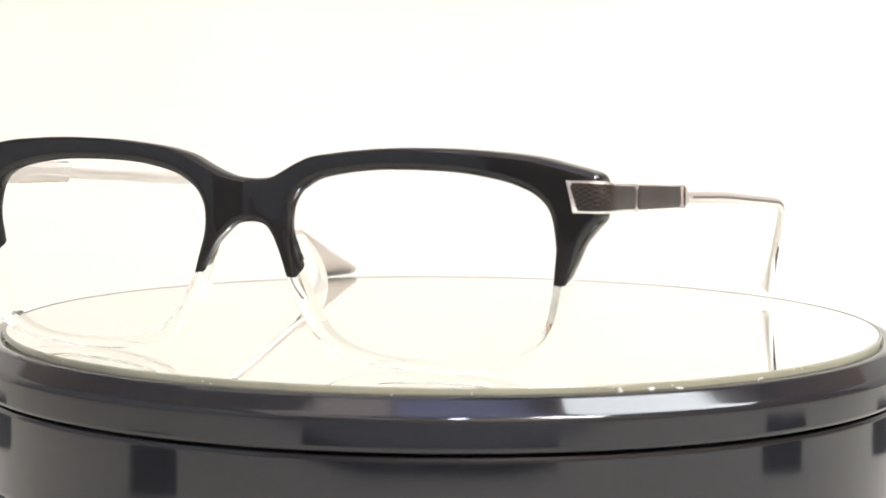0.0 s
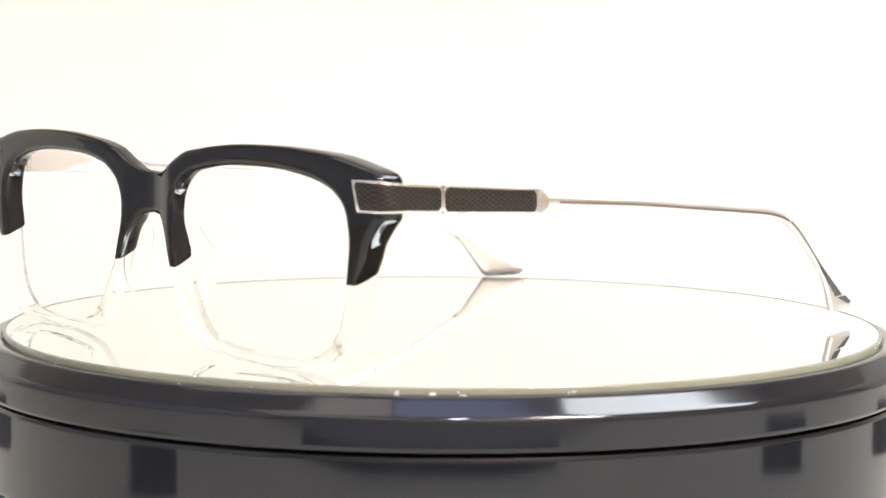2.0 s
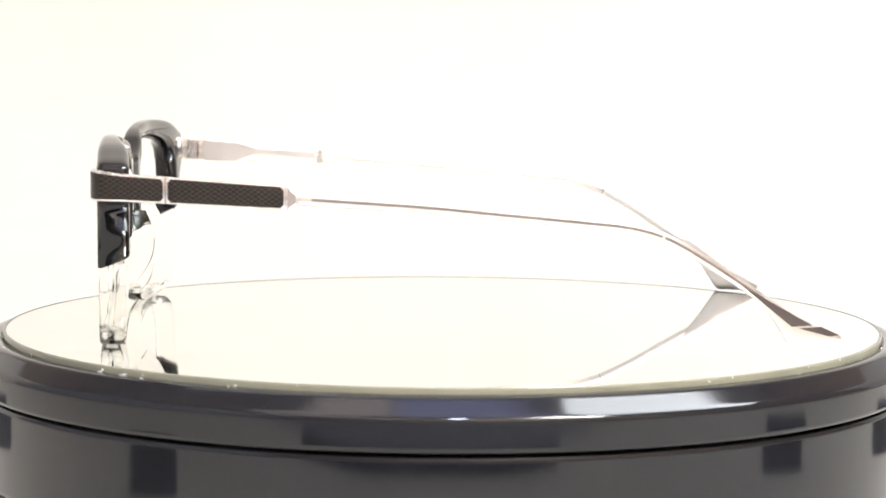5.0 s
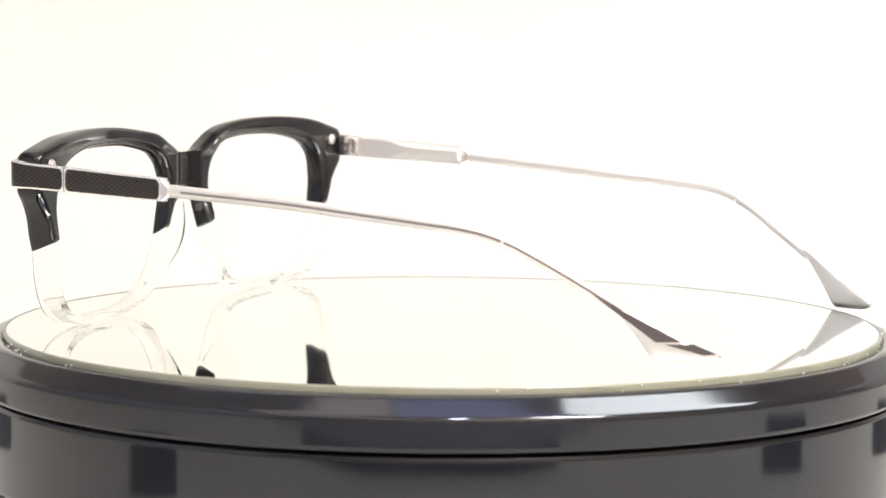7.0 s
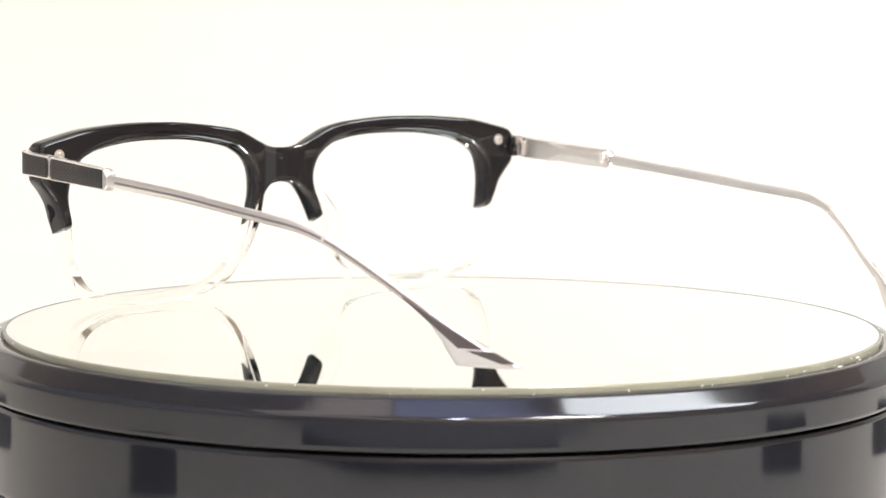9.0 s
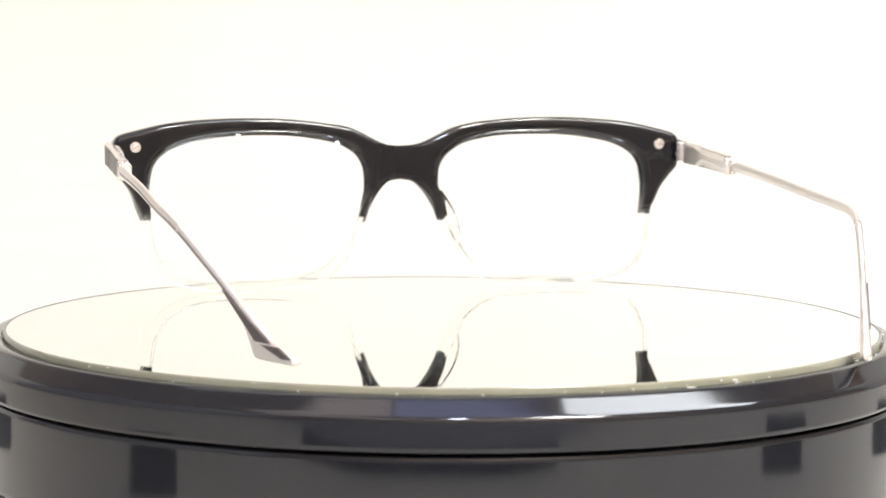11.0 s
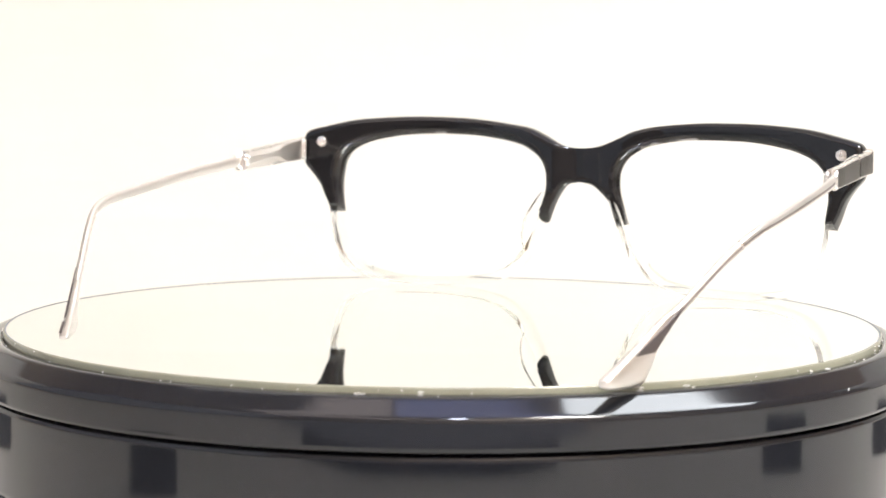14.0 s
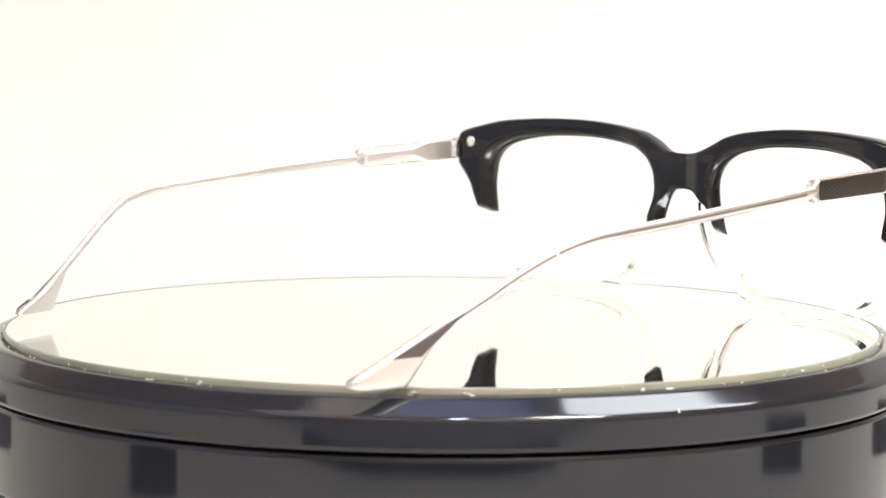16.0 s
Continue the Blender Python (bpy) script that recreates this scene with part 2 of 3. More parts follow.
def make_desk():
    desk = tagged(empty("desk"), "plain beige desk under the white sheet", "desk")
    part("desktop", box(bmesh.new(), -0.95, 0.95, -0.75, 0.55, -0.079, -0.0495), DESK, desk, "", 0)
    for x in (-0.9, 0.9):
        for y in (-0.7, 0.5):
            part("leg", box(bmesh.new(), x - 0.03, x + 0.03, y - 0.03, y + 0.03, -0.80, -0.079), DESK, desk, "", 0)
    # Unseen grey slab: darkens the drum's reflection where the camera base would show.
    mat = tagged(part("camera_standin", box(bmesh.new(), -0.24, 0.16, -0.62, -0.292, -0.0495, -0.0462), STANDIN, None, "", 0), "grey slab standing in for the camera and its base in reflections", "mat")
    for (x0, y0), (x1, y1) in (((-0.165, -0.144), (-0.178, -0.109)), ((0.216, -0.107), (0.224, -0.065)), ((0.212, 0.038), (0.194, 0.070)), ((-0.212, 0.038), (-0.194, 0.070))):
        half = math.hypot(x1 - x0, y1 - y0) / 2
        turn = math.degrees(math.atan2(y1 - y0, x1 - x0))
        bm = box(bmesh.new(), -half, half, -0.005, 0.005, 0.0, 0.0135)
        bmesh.ops.bevel(bm, geom=bm.edges[:], offset=0.0008, segments=2, affect="EDGES")
        ob = tagged(part("block", bm, BLOCK, None, "", 40), "small dark block standing on the white sheet", "block", "blocks on the sheet")
        ob.matrix_world = pose((x0 + x1) / 2, (y0 + y1) / 2, -0.046, 0, 0, turn)


make_setting()
make_desk()
make_dark_rod()


# ---- the turntable ----
def make_turntable():
    table = tagged(empty("turntable"), "round gloss black display turntable with a mirror top", "turntable")
    base = [(0.0, -0.046), (0.0985, -0.046), (0.0998, -0.0448), (0.0998, -0.0444), (0.0998, -0.0314), (0.0998, -0.031), (0.0990, -0.030), (0.0996, -0.0292), (0.0999, -0.0288), (0.1000, -0.028), (0.1000, -0.0276),
            (0.1000, -0.0123), (0.1000, -0.0119), (0.0999, -0.0115), (0.0997, -0.0112), (0.0993, -0.0110), (0.0965, -0.01095), (0.0, -0.01095)]
    part("base", lathe(base), GLOSS, table, "gloss black fixed drum under the platter")
    part("seam", lathe([(0.0, -0.01090), (0.0955, -0.01090), (0.0955, -0.0106), (0.0, -0.0106)]), GAP, table)
    rim = [(0.0, -0.0105), (0.1003, -0.0105), (0.1007, -0.0102), (0.1009, -0.0098), (0.1009, -0.0094), (0.1009, -0.0052), (0.1009, -0.0048), (0.1008, -0.0044), (0.1005, -0.0040), (0.1002, -0.0037),
           (0.0998, -0.0034), (0.0976, -0.0013), (0.0972, -0.0010), (0.0967, -0.00085), (0.0950, -0.00075), (0.0947, -0.0009), (0.0947, -0.0020), (0.0, -0.0020)]
    platter = part("platter", lathe(rim), GLOSS, table, "gloss black rotating platter with a chamfered rim")
    face = TOP * MM
    part("mirror", lathe([(0.0, face), (0.0939, face), (0.0939, -0.0019), (0.0, -0.0019)]), MIRROR, platter, "round silvered mirror disc", 30)
    part("glass_edge", lathe([(0.09392, face + 0.00012), (0.0941, face + 0.0001), (0.0942, face - 0.00002), (0.0943, face - 0.0002), (0.0943, -0.0019), (0.09392, -0.0019)], close=True), GLASS_EDGE, platter, "greenish ground glass edge")
    # Slightly raised grey ring that draws a thin line round the mirror.
    part("edge_line", lathe([(0.0936, face + 0.00002), (0.0937, face + 0.00007), (0.09395, face + 0.00007), (0.09395, face + 0.00002)], close=True), EDGE_LINE, platter, "thin grey line round the mirror")
    specks = bmesh.new()
    rng = random.Random(7)
    for k in range(70):
        a = rng.uniform(0, 2 * math.pi)
        r, z = rng.choice(((0.0943, 0.0001), (0.0944, -0.0002), (0.0944, -0.0006), (0.0952, -0.00075), (0.0956, -0.0008), (0.0960, -0.0008), (0.0980, -0.0021), (0.1008, -0.0068)))
        size = rng.uniform(0.00005, 0.00016)
        m = Matrix.Translation((r * math.cos(a), r * math.sin(a), z)) @ Matrix.Rotation(rng.uniform(0, 3), 4, "Z") @ Matrix.Diagonal((size * rng.uniform(1, 2.4), size, size * 0.7, 1))
        bmesh.ops.create_icosphere(specks, subdivisions=1, radius=1.0, matrix=m)
    for k in range(17):
        a = rng.uniform(0, 2 * math.pi)
        for _ in range(rng.choice((1, 1, 2, 3))):
            a += rng.uniform(-0.012, 0.012)
            r, z = rng.choice(((0.0944, -0.0004), (0.0945, -0.0006), (0.0950, -0.00075), (0.0956, -0.0008)))
            m = Matrix.Translation((r * math.cos(a), r * math.sin(a), z)) @ Matrix.Rotation(a + 1.57 + rng.uniform(-0.4, 0.4), 4, "Z")
            m = m @ Matrix.Diagonal((rng.uniform(0.0002, 0.0009), rng.uniform(0.0001, 0.0002), rng.uniform(0.0001, 0.00022), 1))
            bmesh.ops.create_icosphere(specks, subdivisions=1, radius=1.0, matrix=m)
    a = math.radians(164)
    m = Matrix.Translation((0.10062 * math.cos(a), 0.10062 * math.sin(a), -0.0048)) @ Matrix.Diagonal((0.00018, 0.00018, 0.0011, 1))
    bmesh.ops.create_icosphere(specks, subdivisions=2, radius=1.0, matrix=m)
    dust = part("dust", specks, DUST, platter, "fine pale dust on the rim")
    dust["kind"] = "stuff"
    return table, platter


TABLE, PLATTER = make_turntable()


# ---- the glasses ----
OUTER = [(64.0, 17.4), (65.3, 20.6), (66.6, 24.4), (68.6, 27.6), (70.2, 29.5), (70.7, 31.0), (70.7, 36.2), (70.0, 37.9), (68.5, 38.7), (64.5, 39.7), (58, 41.1),
         (51, 41.8), (42.5, 42.2), (31.5, 42.1), (23.5, 41.5), (18, 40.8)]
BRIDGE_TOP = {1: [(13.0, 40.0), (9.6, 38.6), (7.0, 37.3), (4.6, 36.2), (2.2, 35.6), (0, 35.45)], -1: [(13.6, 39.7), (10.6, 38.3), (8.2, 37.2), (5.6, 36.2), (2.8, 35.6), (0, 35.45)]}
UNDER = [(0, 27), (2.5, 26.5), (4.3, 24.7), (6.2, 21.4), (8.2, 16.6)]
OPEN = [(10.2, 16.6), (9.4, 20.5), (8.7, 24.5), (8.8, 28.2), (9.3, 30.6), (10.8, 33), (13.4, 34.9), (16.6, 36.2), (24, 37.5), (31.5, 38), (42.5, 37.8), (51, 36.6),
        (56, 35.1), (59, 33.3), (60.8, 31), (61.6, 27.8), (62, 23.7), (61.7, 17.6)]
LOW_OUT = [(64.7, 20.4), (64.2, 18.8), (63.85, 17.3), (63.5, 13), (62.2, 8.6), (59.2, 4.3), (54, 1.9), (47, 0.7), (40, 0.31), (30, 0.6), (22, 1.8), (17, 3.7), (13.6, 6.9), (11, 10.8), (8.35, 16.5), (7.7, 18.2), (7.4, 19.3)]
LOW_IN = [(9.3, 19.3), (9.7, 18.2), (10.1, 16.5), (12.6, 12), (15.5, 8.2), (19.5, 5.3), (24, 3.7), (30, 2.8), (40, 2.3), (48, 2.7), (53.5, 3.9), (57.5, 6.2), (60.2, 9.8), (61.4, 14), (61.85, 17.5), (62.1, 18.9), (62.3, 20.4)]


def flip(points):
    return [(-x, z) for x, z in points][::-1]


def skew(points, side):
    """The nose leg on one side stands a little further out."""
    if side > 0:
        return points
    moved = []
    for x, z in points:
        k = max(0.0, min(1.0, (24.0 - x) / 10.0)) * min(1.0, x / 7.0)
        moved.append((x + k * (1.3 + 0.8 * max(0.0, min(1.0, (28.0 - z) / 11.0))), z))
    return moved


def make_front(glasses):
    outline = []
    for side in (1, -1):
        half = spline(OUTER + BRIDGE_TOP[side])[::-1]      # middle of the bridge out to the end tip
        first = len(half)
        half += spline(skew(OPEN, side))[::-1] + spline(skew(UNDER, side))[::-1]      # back along the opening, down the nose leg, up to the bridge
        last = first + len(spline(OPEN))
        half = [(p.x * side, p.y, 0.5 * max(0.0, min(1.0, (p.y - 19.0) / 8.0)) if first <= i < last else 0.0) for i, p in enumerate(half)]
        outline += half if side > 0 else half[::-1]
    clean = []
    for p in outline:
        if not clean or (Vector(p[:2]) - Vector(clean[-1][:2])).length > 0.05:
            clean.append(p)
    if (Vector(clean[0][:2]) - Vector(clean[-1][:2])).length < 0.05:
        clean.pop()
    inner = [p[2] for p in clean]
    clean = [p[:2] for p in clean]
    part("brow_frame", slab(clean, rounded(THICK, 1.4), [0.6 * k + 0.01 for k in range(-20, 21)] + [side * (12.6 + 1.2 * k) for side in (-1, 1) for k in range(46)], inner), ACETATE, glasses, "polished black acetate upper rim and bridge", 30)
    for side in (1, -1):
        low = [(p.x * side, p.y) for p in spline(skew(LOW_OUT, side)) + spline(skew(LOW_IN, side))]
        part("lower_rim", slab(low, [(inset, 0.12 + depth) for inset, depth in rounded(THICK - 0.6, 0.5)]), CRYSTAL, glasses, "clear crystal acetate lower rim", 40)
        ring = spline(skew(OPEN, side))[:-1] + spline(skew(LOW_IN[2:-2], side))[::-1][:-1]
        lens = part("lens", slab([(p.x * side, p.y) for p in ring], [(0.35, 1.6), (0.25, 1.8), (0.25, 2.4), (0.35, 2.6)]), LENS, glasses, "thin clear plano lens", 40)
        lens.visible_shadow = False


def make_pad(glasses, side):
    """Nose pad: a leaf of acetate behind the nose leg, black above and clear below."""
    def leaf(z0, z1):
        rings = []
        for i in range(13):
            z = z0 + (z1 - z0) * i / 12
            s = (z - 9.5) / 18.5                       # 0 at the lower end, 1 at the upper end
            w = max(0.06, math.sin(math.pi * min(0.985, max(0.015, s)) ** 0.85))
            if z0 > 15:
                w = max(0.78, w) * (1.0 if i < 11 else (0.9, 0.6)[i - 11])
            x = 12.6 - 6.6 * s + 1.2 * (1 - s) * s
            ring = []
            for k in range(14):
                a = 2 * math.pi * k / 14
                dx = (0.85 if z0 > 15 else 1.1) * w * math.cos(a)
                dy = (1.7 if z0 > 15 else 4.3) * w * math.sin(a)
                ring.append(Vector(((side * (x + (1.4 if side < 0 else 0.0) + dx + 0.36 * dy) + MID) * MM, ((-68.5 if z0 > 15 else -66.2) + dy) * MM, z * MM)))
            rings.append(ring)
        return loft(rings)
    pad = part("nose_pad", leaf(9.5, 24.6), CRYSTAL, glasses, "clear acetate nose pad", 50)
    part("pad_root", leaf(20.0, 26.4), ACETATE, pad, "black acetate root of the pad", 50)


def band(stations, thick, r, zfun, slant=None):
    """A strip that follows a plan line (x, y), upright, rounded on its edges."""
    rings = []
    pts = [Vector(p) for p in stations]
    for i, p in enumerate(pts):
        d = (pts[min(i + 1, len(pts) - 1)] - pts[max(i - 1, 0)]).normalized()
        inward = Vector((-d.y, d.x))
        lo, hi = zfun(i / (len(pts) - 1), p)
        prof = [(0, lo + r), (0.29 * r, lo + 0.29 * r), (r, lo), (thick - r, lo), (thick - 0.29 * r, lo + 0.29 * r), (thick, lo + r),
                (thick, hi - r), (thick - 0.29 * r, hi - 0.29 * r), (thick - r, hi), (r, hi), (0.29 * r, hi - 0.29 * r), (0, hi - r)]
        rings.append([(p + inward * q + d * (slant[i] if slant else 0.0) * (hi - z) / (hi - lo), z) for q, z in prof])
    return rings


def solid(rings, side):
    return loft([[Vector(((side * p.x + MID) * MM, p.y * MM, z * MM)) for p, z in ring] for ring in rings])


PLAN = [(64.7, -68.4), (67.4, -68.1), (69.8, -67.6), (71.5, -66.5), (72.3, -64.6), (72.5, -61.0), (72.5, -54), (72.6, -46), (72.8, -38), (72.6, -30.3)]


def plan_line(side):
    """The line of the metal box; on the right the face of the frame lies further forward."""
    shift = 0.0 if side > 0 else -2.3
    return spline([(x, y + shift * max(0.0, min(1.0, (-45.0 - y) / 20.0))) for x, y in PLAN], 14)


def heights(p):
    """Lower and upper edge of the temple's metal box."""
    if p.y < -62:
        k = min(1, max(0, (-62 - p.y) / 6.0))
        return 31.25, 36.5 + 0.7 * k
    k = (p.y + 62) / 32.0
    return 31.25 - 1.4 * k, 36.5 - 2.1 * k


# line of each wire arm (left, right) and height of its end: across from the middle, back, up
WIRE = {1: [(72.5, -30.2, 32.1), (72.2, -19.0, 31.4), (71.7, -3.9, 30.4), (71.3, 11.2, 29.0), (71.0, 25.2, 27.7), (70.4, 34.1, 26.7), (69.0, 40.9, 24.8), (66.5, 47.5, 21.2), (63.2, 55.0, 16.4), (60.4, 61.4, 12.2)],
        -1: [(72.5, -30.2, 32.1), (73.3, -20.0, 31.1), (73.9, -5.0, 29.8), (74.2, 10.0, 28.4), (74.5, 24.0, 27.2), (74.3, 33.0, 26.3), (73.0, 40.0, 24.4), (70.6, 47.0, 20.8), (67.6, 55.0, 15.6), (65.1, 61.5, 11.4)]}
FOOT = {-1: [(60.3, 12.0, 13.3), (61.5, 10.9, 12.9), (64.0, 7.6, 11.5), (66.3, 4.0, 10.0), (68.4, 0.8, 8.6), (69.2, 0.33, 8.0), (71.5, 0.31, 6.6), (74.0, 0.31, 5.0), (76.5, 0.45, 3.5), (77.8, 0.8, 2.7), (78.3, 1.2, 2.2)],
        1: [(60.3, 12.0, 13.3), (61.5, 10.9, 12.9), (64.0, 7.6, 11.5), (65.4, 5.3, 10.6), (66.8, 3.1, 9.7), (67.6, 3.0, 9.1), (70.5, 3.0, 7.4), (73.5, 3.0, 5.9), (76.5, 3.0, 4.8), (77.8, 3.1, 4.1), (78.3, 3.3, 3.8)]}
# recessed dark facets of each end: back, up
FACETS = {-1: [[(58.6, 13.8), (66.3, 6.3), (71.3, 6.0)]],
          1: [[(57.0, 15.0), (67.6, 6.4), (72.0, 6.4)], [(69.1, 6.0), (74.0, 6.0), (77.9, 4.2), (75.8, 4.0)]]}


def make_temple(glasses, side):
    line = plan_line(side)
    lean = [1.4 * max(0.0, 1 - i / 40) for i in range(len(line))]
    temple = part("temple", solid(band(line, 1.9, 0.35, lambda s, p: heights(p), lean), side), SILVER, glasses, "polished silver metal temple box", 30)
    run = [0.0]
    for a, b in zip(line, line[1:]):
        run.append(run[-1] + (b - a).length)

    def at(d):
        k = max(1, next((i for i, r in enumerate(run) if r >= d), len(run) - 1))
        f = (d - run[k - 1]) / (run[k] - run[k - 1])
        return line[k - 1].lerp(line[k], f)

    def run_at(y):
        return next(r for r, p in zip(run, line) if p.x > 71.0 and p.y >= y)

    def inlay(d0, d1, trim):
        seg = [at(d0 + (d1 - d0) * i / 40) for i in range(41)]
        out = []
        for i, p in enumerate(seg):
            d = (seg[min(i + 1, 40)] - seg[max(i - 1, 0)]).normalized()
            out.append(p + Vector((d.y, -d.x)) * 0.10)

        def span(s, p):
            round_end = 0.7 * max(0.0, 1 - min(s, 1 - s) / 0.025)
            return heights(p)[0] + trim + round_end, heights(p)[1] - trim - round_end
        return solid(band(out, 0.5, 0.1, span, [1.4 * max(0.0, 1 - (d0 + (d1 - d0) * i / 40) / 7.0) for i in range(41)]), side)

    knuckle = run_at(-53.6)
    part("inlay_panel", inlay(0.75, knuckle - 0.45, 0.42), CARBON, temple, "dark woven carbon inlay", 30)
    part("inlay_panel", inlay(knuckle + 0.45, run[-1] - 0.9, 0.3), CARBON, temple, "dark woven carbon inlay", 30)
    # fine slit between the end piece and the arm
    slit = [at(knuckle + d) + Vector((0.02, 0)) for d in (-0.07, 0.0, 0.07)]
    part("hinge_slit", solid(band(slit, 1.94, 0.02, lambda s, p: (heights(p)[0] - 0.02, heights(p)[1] + 0.02)), side), STEEL_DARK, temple, "dark slit of the hinge joint", 0)
    # wire: an upright oval bar that thins towards the bend
    pts = spline(WIRE[side], 5)
    rings = []
    for i, p in enumerate(pts):
        s = i / (len(pts) - 1)
        d = (pts[min(i + 1, len(pts) - 1)] - pts[max(i - 1, 0)]).normalized()
        across = d.cross(Vector((0, 0, 1))).normalized()
        up = across.cross(d).normalized()
        hh, ww = 1.3 - 0.4 * min(1, s * 1.25), 0.85 - 0.15 * s
        rings.append([Vector(((side * q.x + MID) * MM, q.y * MM, q.z * MM)) for q in
                      (p + across * ww * math.cos(a) + up * hh * math.sin(a) for a in (2 * math.pi * k / 14 for k in range(14)))])
    part("wire", loft(rings), BRUSHED, temple, "slim satin silver wire arm", 60)
    # chamfered collar between the box and the wire
    lo, hi = heights(line[-1])
    rings = []
    for y, low, high, back in ((-30.35, lo, hi, 1.9), (-30.1, lo + 0.05, hi - 0.05, 1.9), (-29.1, 30.7, 33.4, 1.75), (-28.85, 30.9, 33.2, 1.5)):
        prof = [(0.05, low + 0.35), (0.4, low), (back - 0.4, low), (back - 0.05, low + 0.35), (back - 0.05, high - 0.35), (back - 0.4, high), (0.4, high), (0.05, high - 0.35)]
        rings.append([Vector(((side * (73.4 - q) + MID) * MM, y * MM, z * MM)) for q, z in prof])
    part("collar", loft(rings), SILVER, temple, "chamfered polished silver collar", 15)
    # bright joint ring where the wire bends
    k = next(i for i, p in enumerate(pts) if p.y > 40.5)
    d = (pts[k + 1] - pts[k - 1]).normalized()
    across = d.cross(Vector((0, 0, 1))).normalized()
    up = across.cross(d).normalized()
    rings = []
    for along, grow in ((-0.45, 0.9), (-0.3, 1.12), (0.3, 1.12), (0.45, 0.9)):
        rings.append([Vector(((side * q.x + MID) * MM, q.y * MM, q.z * MM)) for q in
                      (pts[k] + d * along + across * 0.74 * grow * math.cos(a) + up * 0.92 * grow * math.sin(a) for a in (2 * math.pi * j / 16 for j in range(16)))])
    part("joint_ring", loft(rings), SILVER, temple, "bright polished joint ring", 30)
    # groove along the outer face of the wire
    rings = []
    for i, p in enumerate(pts):
        s = i / (len(pts) - 1)
        d = (pts[min(i + 1, len(pts) - 1)] - pts[max(i - 1, 0)]).normalized()
        across = d.cross(Vector((0, 0, 1))).normalized()
        up = across.cross(d).normalized()
        if p.y < -27.6:
            continue
        c = p + across * (0.85 - 0.15 * s)
        rings.append([Vector(((side * q.x + MID) * MM, q.y * MM, q.z * MM)) for q in
                      (c - across * 0.25 - up * 0.24, c + across * 0.03 - up * 0.24, c + across * 0.03 + up * 0.24, c - across * 0.25 + up * 0.24)])
    part("groove", loft(rings), GROOVE, temple, "grey line set into the wire", 0)
    # hoof-shaped end, standing on its flat sole
    def foot_x(y):
        a, b = Vector(WIRE[side][-2]), Vector(WIRE[side][-1])
        return b.x + (b.x - a.x) / (b.y - a.y) * (y - b.y)

    rings = []
    for i, (y, lo, hi) in enumerate(FOOT[side]):
        ww = 0.62 + 0.5 * min(1, i / 4) - (0.35 if i == 10 else 0)
        mid, hh = (lo + hi) / 2, (hi - lo) / 2
        ring = []
        for k in range(18):
            a = 2 * math.pi * k / 18
            c, q = math.cos(a), math.sin(a)
            ring.append(Vector(((side * (foot_x(y) + ww * math.copysign(abs(c) ** 0.6, c)) + MID) * MM, y * MM, (mid + hh * math.copysign(abs(q) ** 0.75, q)) * MM)))
        rings.append(ring)
    part("temple_tip", loft(rings), BRUSHED, temple, "flared silver metal temple tip", 45)
    for corners in FACETS[side]:
        ring = [[Vector(((side * (foot_x(y) + off) + MID) * MM, y * MM, z * MM)) for y, z in corners] for off in (0.6, 1.16)]
        bm = loft(ring)
        me = mesh_from("facet", bm)
        me.materials.append(STEEL_DARK)
        facet = new("facet", me)
        facet.parent = temple
        tagged(facet, "dark recessed facet of the tip")
    # inner side: a plate on the end piece, the barrel of the hinge, and a block that narrows to the wire
    def at_side(x, y, z):
        return Vector(((side * x + MID) * MM, y * MM, z * MM))

    bm = bmesh.new()
    for x0, x1, y0, y1, z0, z1 in ((69.2, 70.75, -62.4, -60.6, 31.4, 36.2), (69.3, 70.75, -60.6, -59.2, 34.9, 36.0), (69.3, 70.75, -60.6, -59.2, 31.6, 32.7)):
        box(bm, *sorted((x0 * side * MM + MID * MM, x1 * side * MM + MID * MM)), y0 * MM, y1 * MM, z0 * MM, z1 * MM)
    bmesh.ops.bevel(bm, geom=bm.edges[:], offset=0.00015, segments=1, affect="EDGES")
    part("hinge_plate", bm, SILVER, temple, "polished silver hinge plate", 20)
    rings = []
    for r, z in ((0.75, 32.0), (0.9, 32.15), (0.9, 33.4), (0.8, 33.45), (0.8, 33.6), (0.9, 33.65), (0.9, 35.3), (0.75, 35.45)):
        rings.append([at_side(69.95 + r * math.cos(a), -59.4 + r * math.sin(a), z) for a in (2 * math.pi * k / 16 for k in range(16))])
    part("hinge_barrel", loft(rings), SILVER, temple, "silver hinge barrel", 30)
    rings = []
    for y, thick, low, high, flat in ((-58.6, 2.5, 0.25, 0.25, 0.0), (-58.2, 2.7, 0.1, 0.1, 0.15), (-50.5, 2.75, 0.1, 0.1, 0.2), (-48.5, 2.75, 0.7, 0.3, 0.35),
                                      (-46.0, 2.7, 1.55, 0.75, 0.5), (-42.0, 2.7, 1.75, 0.95, 0.5), (-36.0, 2.7, 1.45, 0.95, 0.45), (-31.0, 2.6, 1.2, 0.9, 0.4), (-30.4, 2.2, 1.35, 1.1, 0.4)):
        lo, hi = heights(Vector((72.5, y)))
        x = 72.55
        prof = [(1.75, lo + 0.3), (1.95, lo + low * 0.45 + 0.1), (thick - flat, lo + low), (thick, lo + low + flat), (thick, hi - high - flat), (thick - flat, hi - high), (1.95, hi - high * 0.45 - 0.1), (1.75, hi - 0.3)]
        rings.append([at_side(x - q, y, z) for q, z in prof])
    part("inner_block", loft(rings), BRUSHED, temple, "satin silver inner side of the temple, narrowing to the wire", 18)
    bm = bmesh.new()
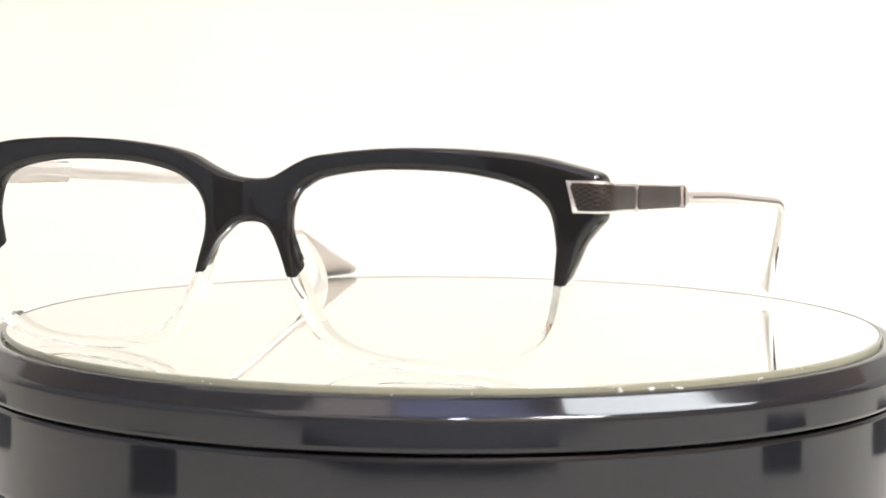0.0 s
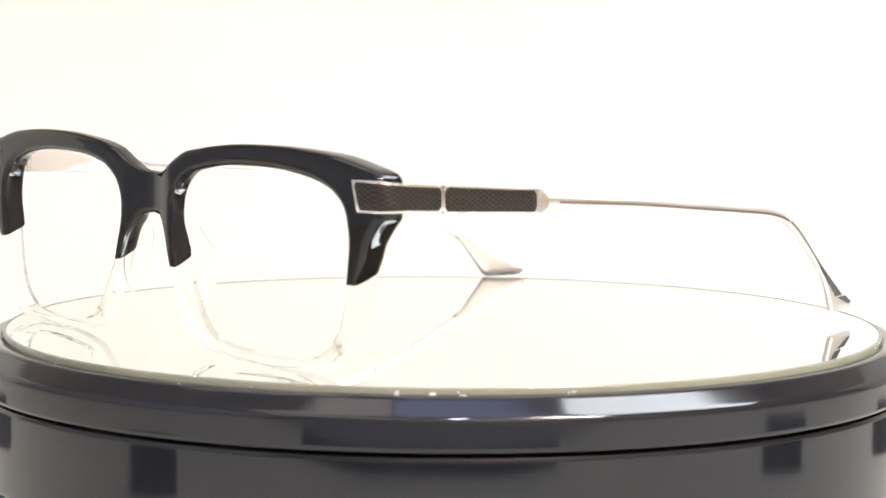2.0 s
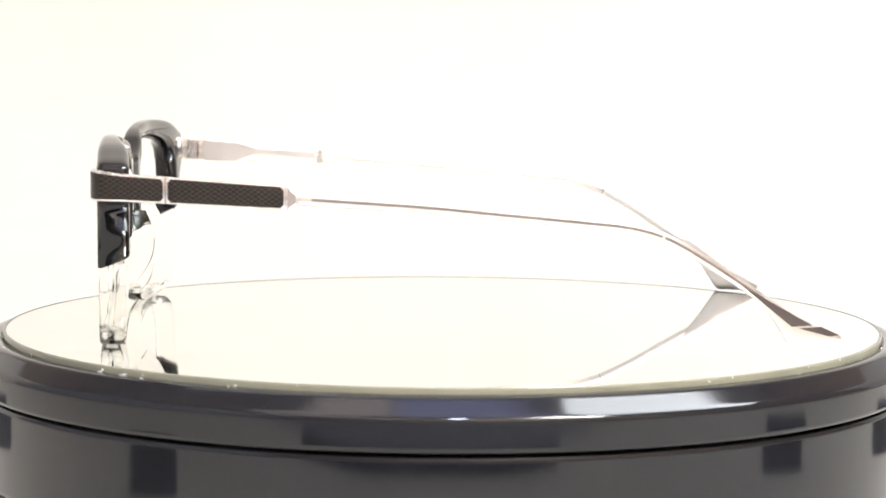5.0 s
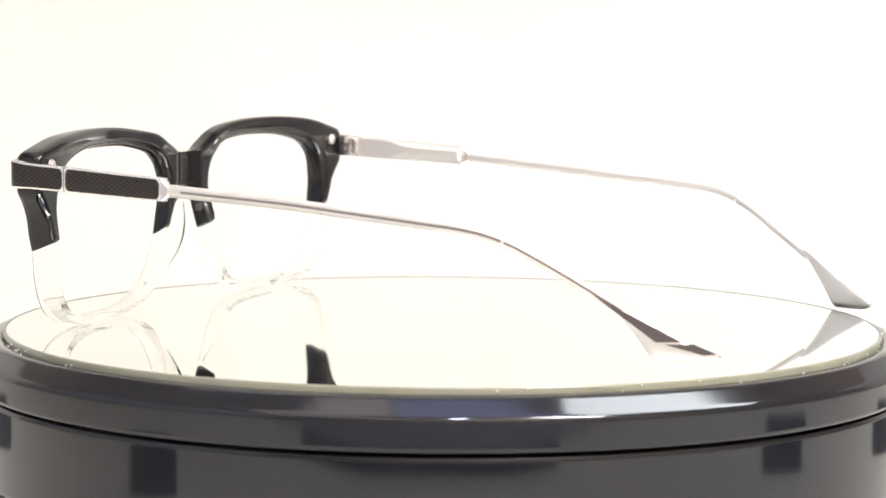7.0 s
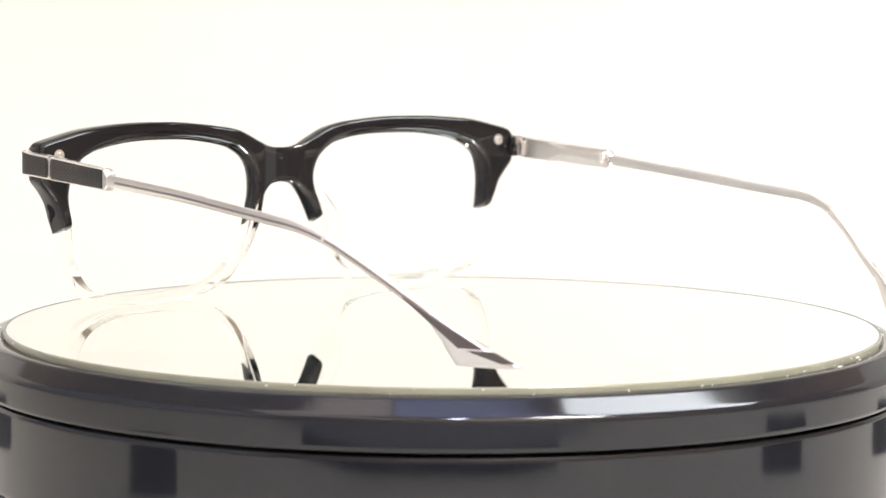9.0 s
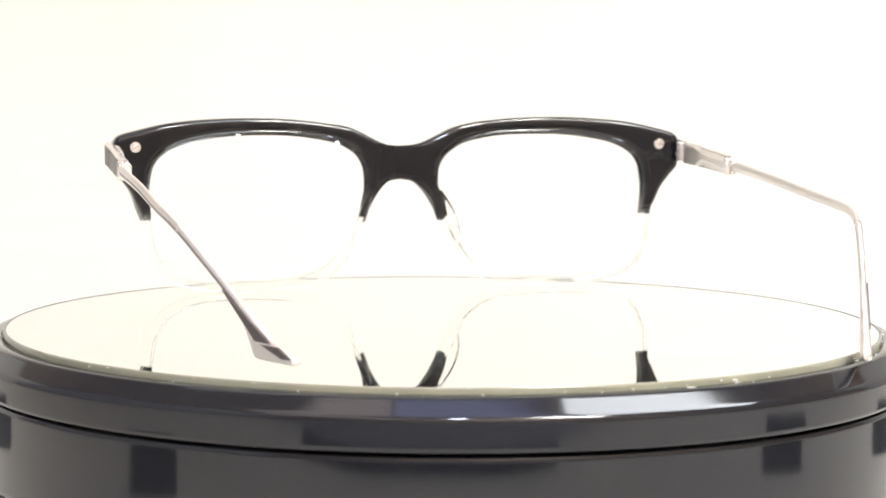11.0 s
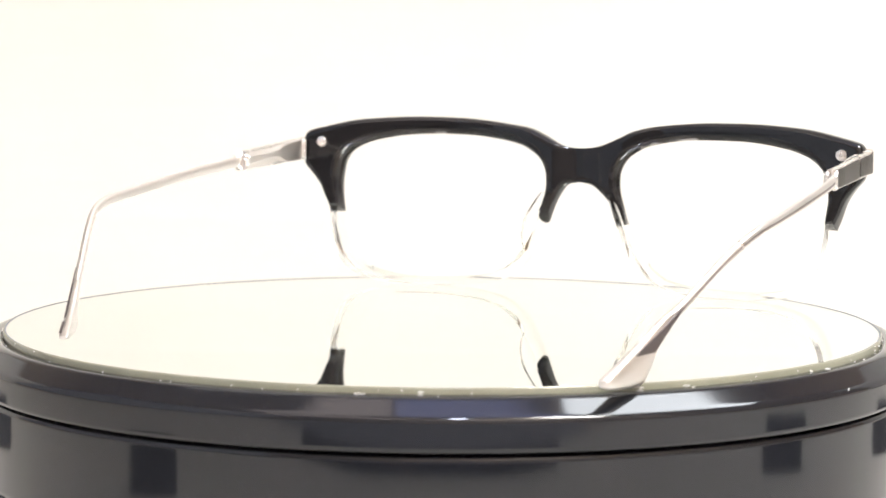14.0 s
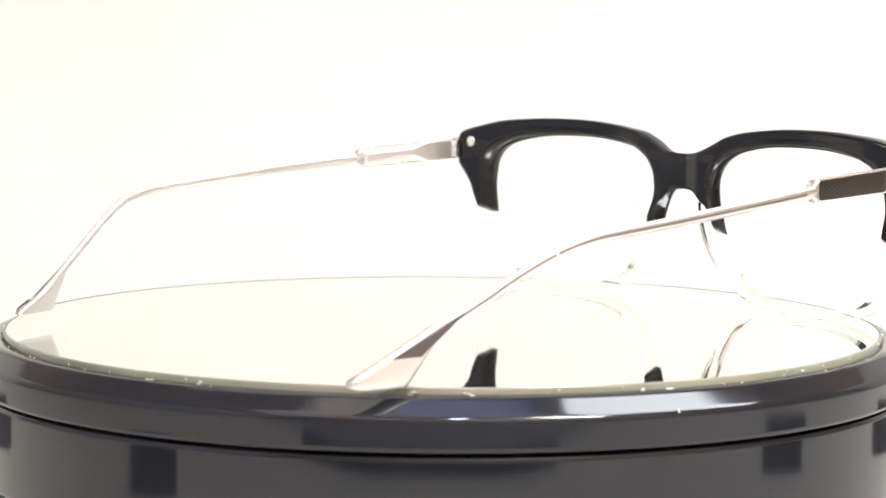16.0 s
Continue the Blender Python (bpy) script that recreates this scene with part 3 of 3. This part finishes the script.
    bmesh.ops.create_uvsphere(bm, u_segments=14, v_segments=8, radius=0.85 * MM, matrix=Matrix.Translation(at_side(70.9, -30.6, 33.1)))
    part("end_stud", bm, SILVER, temple, "small round silver stud", 60)


def make_rivet(glasses, side):
    x, z = 65.6 * side, 35.7
    y = front_curve(x) + thickness(x)
    bm = bmesh.new()
    prof = [(0, 0.55), (0.6, 0.53), (0.68, 0.36), (0.85, 0.36), (1.25, 0.3), (1.38, 0.05), (1.38, -0.4)]
    rows = []
    for r, h in prof:
        rows.append([bm.verts.new(((x + MID + r * math.cos(a)) * MM, (y + h) * MM, (z + r * math.sin(a)) * MM)) for a in (2 * math.pi * k / 20 for k in range(20))] if r else
                    [bm.verts.new(((x + MID) * MM, (y + h) * MM, z * MM))])
    for a, b in zip(rows, rows[1:]):
        for i in range(20):
            j = (i + 1) % 20
            bm.faces.new((a[0], b[i], b[j]) if len(a) == 1 else (a[i], a[j], b[j], b[i]))
    part("rivet", bm, SILVER, glasses, "small round silver rivet", 40)


def make_glasses():
    g = tagged(empty("eyeglasses"), "black and clear browline eyeglasses with silver temples", "eyeglasses")
    make_front(g)
    for side in (1, -1):
        make_pad(g, side)
        make_temple(g, side)
        make_rivet(g, side)
    return g


GLASSES = make_glasses()


# ---- what moves ----
def motions():
    drift = [(0, -0.5), (1, -0.1), (2, 0.15), (4, 0.22), (6.5, 0.25), (7.5, 0.1), (9, -0.1), (11.5, -0.35), (12.5, -0.05), (14, 0.17), (15, 0.2), (16, -0.05)]
    rows = [(t, pose(0, 0, 0, 0, 0, -25.946 - 12.6838 * t + d)) for t, d in drift]
    walk(GLASSES, rows)
    walk(PLATTER, rows)


motions()
